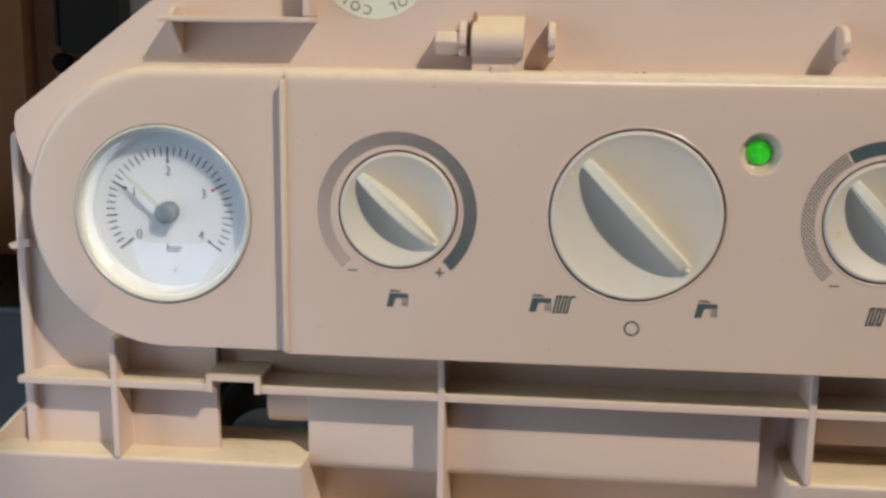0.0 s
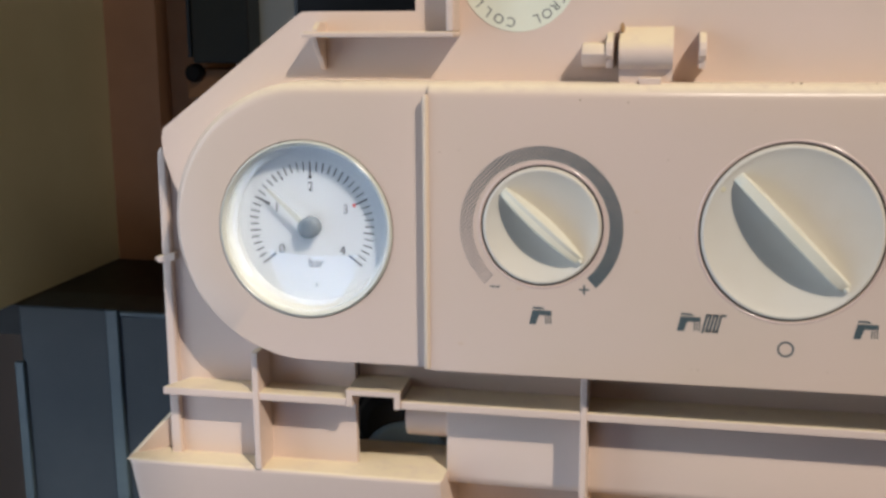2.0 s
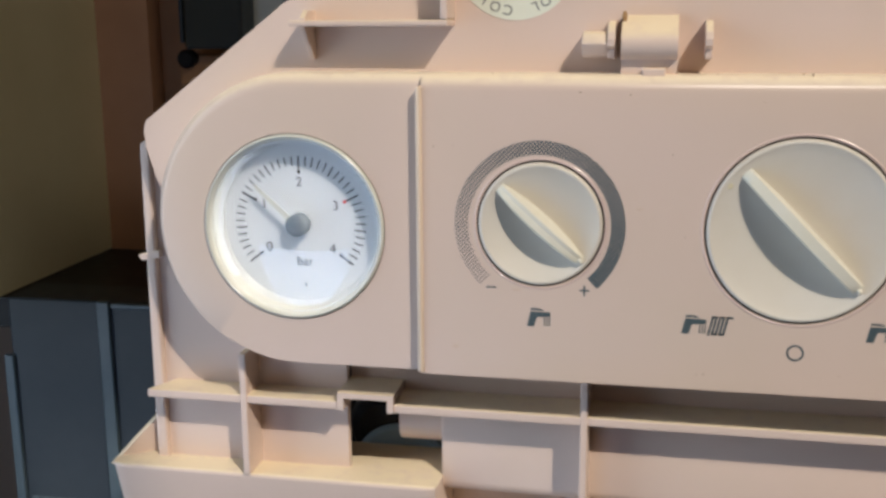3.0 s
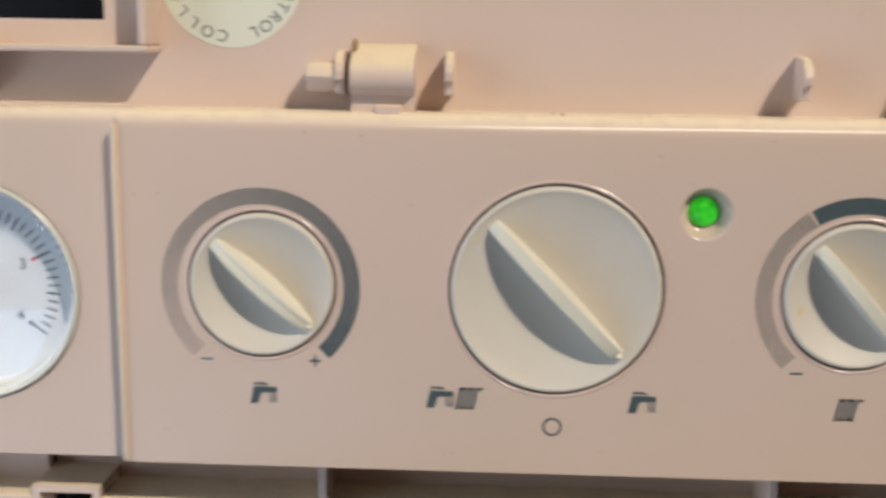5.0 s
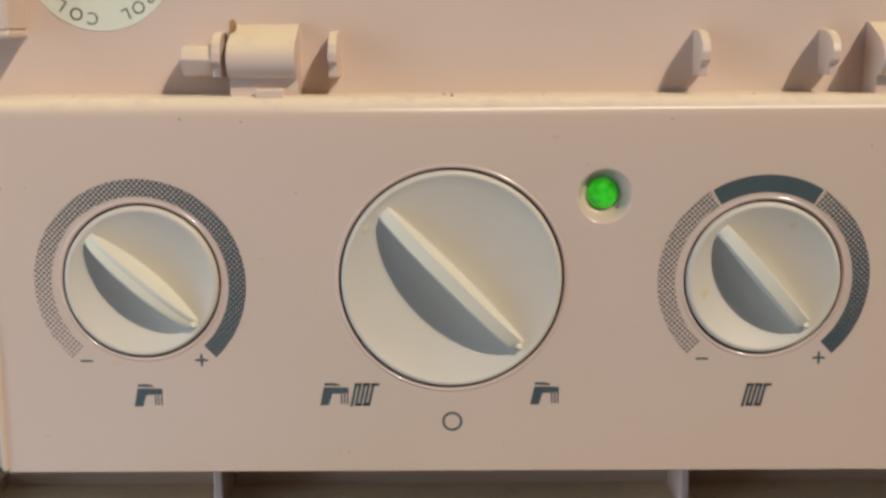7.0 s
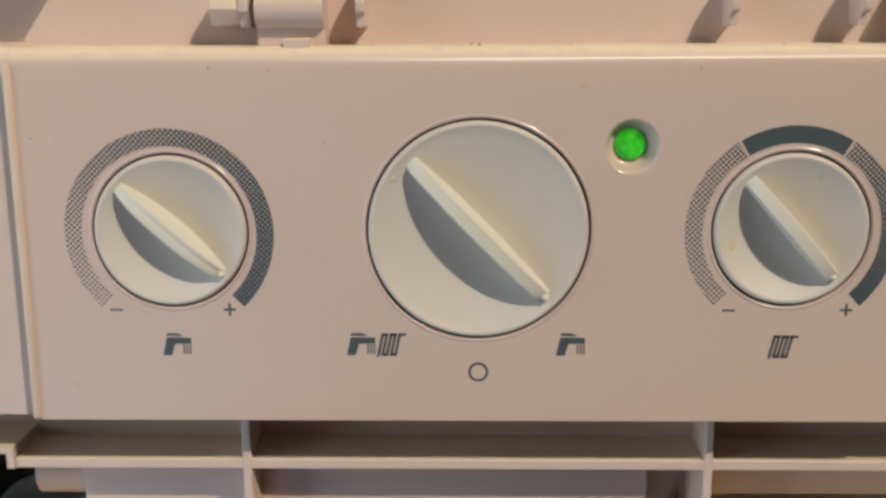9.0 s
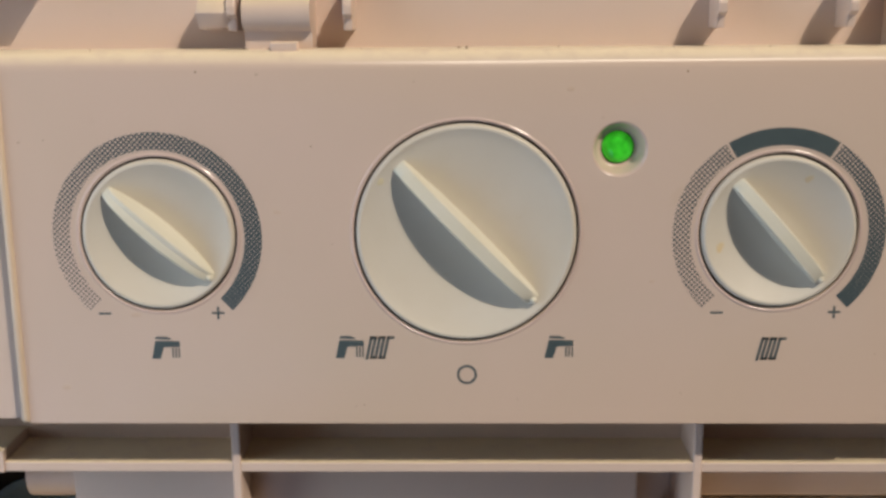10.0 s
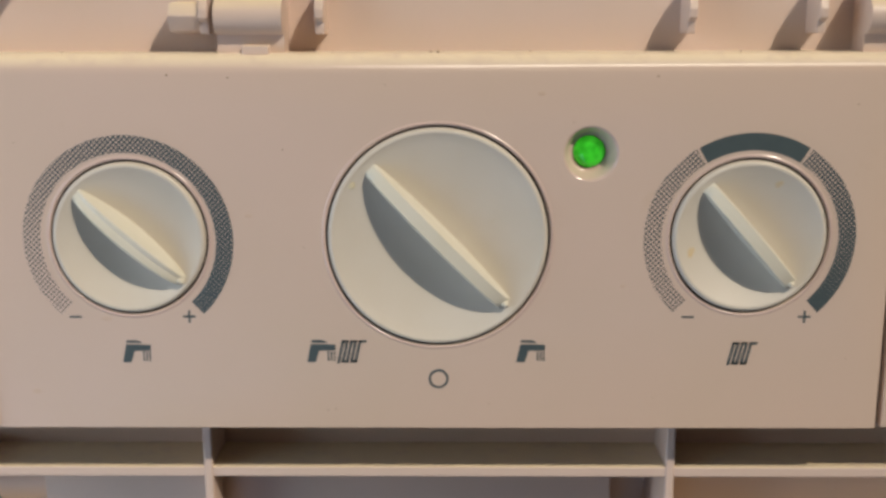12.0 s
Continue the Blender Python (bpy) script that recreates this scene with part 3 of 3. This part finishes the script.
def tap(x, z):
    handle = [(1.0, 5.0), (1.2, 5.6), (3.6, 5.6), (4.9, 5.1), (4.7, 4.85)]
    spout = [(0, 0), (1.0, 4.55), (3.2, 4.55), (3.0, 2.9), (2.1, 0)]
    arm = [(3.0, 2.9), (3.2, 4.55), (6.9, 4.45), (6.95, 3.0)]
    drops = [[(5.0 + 0.75 * i, 2.8), (5.0 + 0.75 * i, 0.3), (5.35 + 0.75 * i, 0.3), (5.35 + 0.75 * i, 2.8)] for i in range(3)]
    return part("tap_symbol", flat([[(x + u, z + v) for u, v in p] for p in (handle, spout, arm, *drops)], INK, 0), PRINT, fascia)


def radiator(x, z):
    pts = [(0, 0), (0, 5.2), (1.03, 5.2), (1.03, 0.2), (2.06, 0.2), (2.06, 5.2), (3.09, 5.2), (3.09, 0.2), (4.12, 0.2), (4.12, 5.2), (5.3, 5.2)]
    return part("radiator_symbol", flat([[(x + u + 0.22 * v, z + v) for u, v in p] for p in ribbon(pts, 0.68)], INK, 0), PRINT, fascia)


tap(-76.4, -31.1)
tap(-31.7, -31.0)
tap(18.8, -31.0)
radiator(-24.1, -31.0)
radiator(69.9, -31.4)
ring = [circle(0.1, -35.2, 2.45, 40), circle(0.1, -35.2, 1.85, 40)]
part("zero_symbol", flat([[ring[0][i], ring[0][(i + 1) % 40], ring[1][(i + 1) % 40], ring[1][i]] for i in range(40)], INK, 0), PRINT, fascia)


def bar(cx, cz, w, h):
    return [(cx - w / 2, cz - h / 2), (cx + w / 2, cz - h / 2), (cx + w / 2, cz + h / 2), (cx - w / 2, cz + h / 2)]


for x in (-87.1, 59.7):
    part("minus_symbol", flat([bar(x, -19.65, 3.0, 0.5)], INK, 0), PRINT, fascia)
for x in (-59.7, 87.5):
    part("plus_symbol", flat([bar(x, -19.55, 3.0, 0.55), bar(x, -19.55 + 0.9, 0.55, 1.25), bar(x, -19.55 - 0.9, 0.55, 1.25)], INK, 0), PRINT, fascia)

# ---- gauge ----
gx, gz = GAUGE
DIAL_Y = 10.6
gauge = on_boiler("pressure_gauge", lathe([(28.8, 18), (28.8, 3.6), (28.6, 2.8), (28.1, 2.5), (27.6, 2.9), (26.9, 4.8), (26.3, 7.0), (26.1, 8.0)], gx, gz, 96), BEZEL, "round pressure gauge with an ivory bezel", 60)
part("gap", lathe([(29.2, 13), (28.6, 13)], gx, gz, 64), GAP_SHADE, gauge)
part("inner_wall", lathe([(26.15, 7.8), (25.6, 9.0), (24.9, DIAL_Y + 0.2)], gx, gz, 96), DIAL_WALL, gauge, "white inner wall of the gauge", 60)
part("dial", lathe([(25.0, DIAL_Y), (0, DIAL_Y)], gx, gz, 96), DIAL, gauge, "white dial card")
for i in range(41):
    a = radians(217 - 6.35 * i)
    major, half = i % 10 == 0, i % 5 == 0
    r0, r1, w = (16.6, 21.2, 0.55) if major else ((17.6, 21.2, 0.46) if half else (18.2, 21.2, 0.42))
    c, s = math.cos(a), math.sin(a)
    quad = [(gx + r * c - d * s, gz + r * s + d * c) for r, d in ((r0, -w / 2), (r1, -w / 2), (r1, w / 2), (r0, w / 2))]
    part("tick", flat([quad], DIAL_Y - 0.07, DIAL_Y), DIAL_INK, gauge)
    if major:
        mark = flat([circle(gx + 16.3 * c, gz + 16.3 * s, 0.62, 12)], DIAL_Y - 0.08, DIAL_Y)
        part("tick_dot", mark, DIAL_RED if i == 30 else DIAL_INK, gauge)
        lettering("numeral", str(i // 10), 4.3, (gx + 13.0 * c, gz + 13.0 * s), 0, DIAL_INK, gauge, DIAL_Y - 0.06)
lettering("unit_text", "bar", 4.2, (gx + 1.2, gz - 12.2), 0, DIAL_INK, gauge, DIAL_Y - 0.06)
part("small_mark", flat([bar(gx + 1.2, gz - 19.6, 0.4, 1.6)], DIAL_Y - 0.07, DIAL_Y), DIAL_INK, gauge)
a = 137
needle = flat([[(-3.0, -1.1), (17.5, -0.55), (18.6, 0), (17.5, 0.55), (-3.0, 1.1)]], 6.4, 6.9)
needle.transform(Matrix.Translation((gx * MM, 0, gz * MM)) @ Matrix.Rotation(radians(-a), 4, "Y"))
part("needle", needle, NEEDLE, gauge, "pale grey needle")
part("hub", lathe([(0, 5.0), (2.4, 5.1), (3.3, 5.7), (3.5, 6.5), (3.5, DIAL_Y)], gx, gz, 40), HUB, gauge, "steel blue hub", 50)
glass = lathe([(0, 1.0), (8, 1.1), (16, 1.5), (22, 2.1), (24.6, 2.5), (26.2, 3.1), (26.9, 3.9), (27.0, 4.4), (26.5, 4.4), (25.7, 3.7), (24.2, 3.2), (22, 2.8), (16, 2.2), (8, 1.8), (0, 1.7)], gx, gz, 96)
glass = part("glass", glass, GLASS, gauge, "clear domed glass", 60)
glass.visible_shadow = False

# ---- sticker ----
SX, SZ, SR = -82.3, 75.6, 18.1
sticker = on_boiler("round_sticker", lathe([(SR, PLATE), (SR, PLATE - 0.15), (0, PLATE - 0.15)], SX, SZ, 80), STICKER, "round cream paper sticker stuck upside down")
for word, first in (("CONTROL", 366.0), ("COLLAR", 261.5)):
    for i, letter in enumerate(word):
        a = first - i * (12.3 if word == "CONTROL" else 14.8)
        lettering("letter", letter, 4.1, (SX + 15.2 * math.cos(radians(a)), SZ + 15.2 * math.sin(radians(a))), a - 90, STICKER_INK, sticker, PLATE - 0.2)

# ---- specks of dirt on the fascia ----
SPECK = surface("brown_speck", (0.36, 0.26, 0.17), (0.30, 0.21, 0.13), 0.6, 300, 1500, 0.1)
for x, z, r in ((-48, 37.2, 0.35), (-62, 37.8, 0.4), (0.2, 43.0, 0.4), (50.5, 37.4, 0.35), (-25, -43.0, 0.3), (-27, -43.2, 0.22), (-36, 20.6, 0.3), (-104.3, 21.8, 0.32), (-98.5, 22.3, 0.22), (-31.7, -2.6, 0.2), (12.4, -41.5, 0.22), (96.5, 31.0, 0.25), (31.5, 27.0, 0.2), (-92.5, -12.0, 0.2), (52.0, -40.0, 0.22), (98.0, -30.0, 0.2), (-12.0, 35.5, 0.2)):
    part("dirt_speck", lathe([(0, -0.08), (r * 0.6, -0.06), (r * 0.9, 0.05)], x, z, 10), SPECK, fascia)
SMEAR = surface("faint_brown_smear", (0.56, 0.43, 0.33), (0.58, 0.45, 0.36), 0.5, 500, 1500, 0.1)
for x, z, r, stretch in ((-79.6, -20.1, 0.8, 2.0), (75.8, -27.0, 0.35, 1.3), (-44.5, 5.0, 0.7, 1.6), (-98.0, -38.5, 0.9, 1.5), (44.0, -12.0, 0.6, 1.4), (24.0, 33.5, 0.8, 1.5)):
    bm = lathe([(0, -0.05), (r * 0.6, -0.04), (r, 0.03)], 0, 0, 14)
    bm.transform(Matrix.Translation((x * MM, 0, z * MM)) @ Matrix.Diagonal((stretch, 1, 0.8, 1)))
    part("smear", bm, SMEAR, fascia)
# crumbs of dirt lying on the rounded shoulder
for x, z, y, r in ((-1.6, 42.55, 6.5, 0.45), (21.5, 42.5, 6.8, 0.35), (-24.5, 42.5, 6.4, 0.3), (-47.5, 42.5, 6.2, 0.35), (-40.6, 42.5, 6.0, 0.4), (48.2, 42.5, 6.3, 0.3), (-88.0, 42.5, 6.6, 0.3), (70.5, 42.5, 6.2, 0.35)):
    crumb = lathe([(0, -r), (r * 0.8, -r * 0.5), (r, 0.0), (r * 0.7, r * 0.6), (0, r)], 0, 0, 8)
    crumb.transform(Matrix.Translation((x * MM, y * MM, z * MM)))
    part("crumb", crumb, SPECK, fascia)
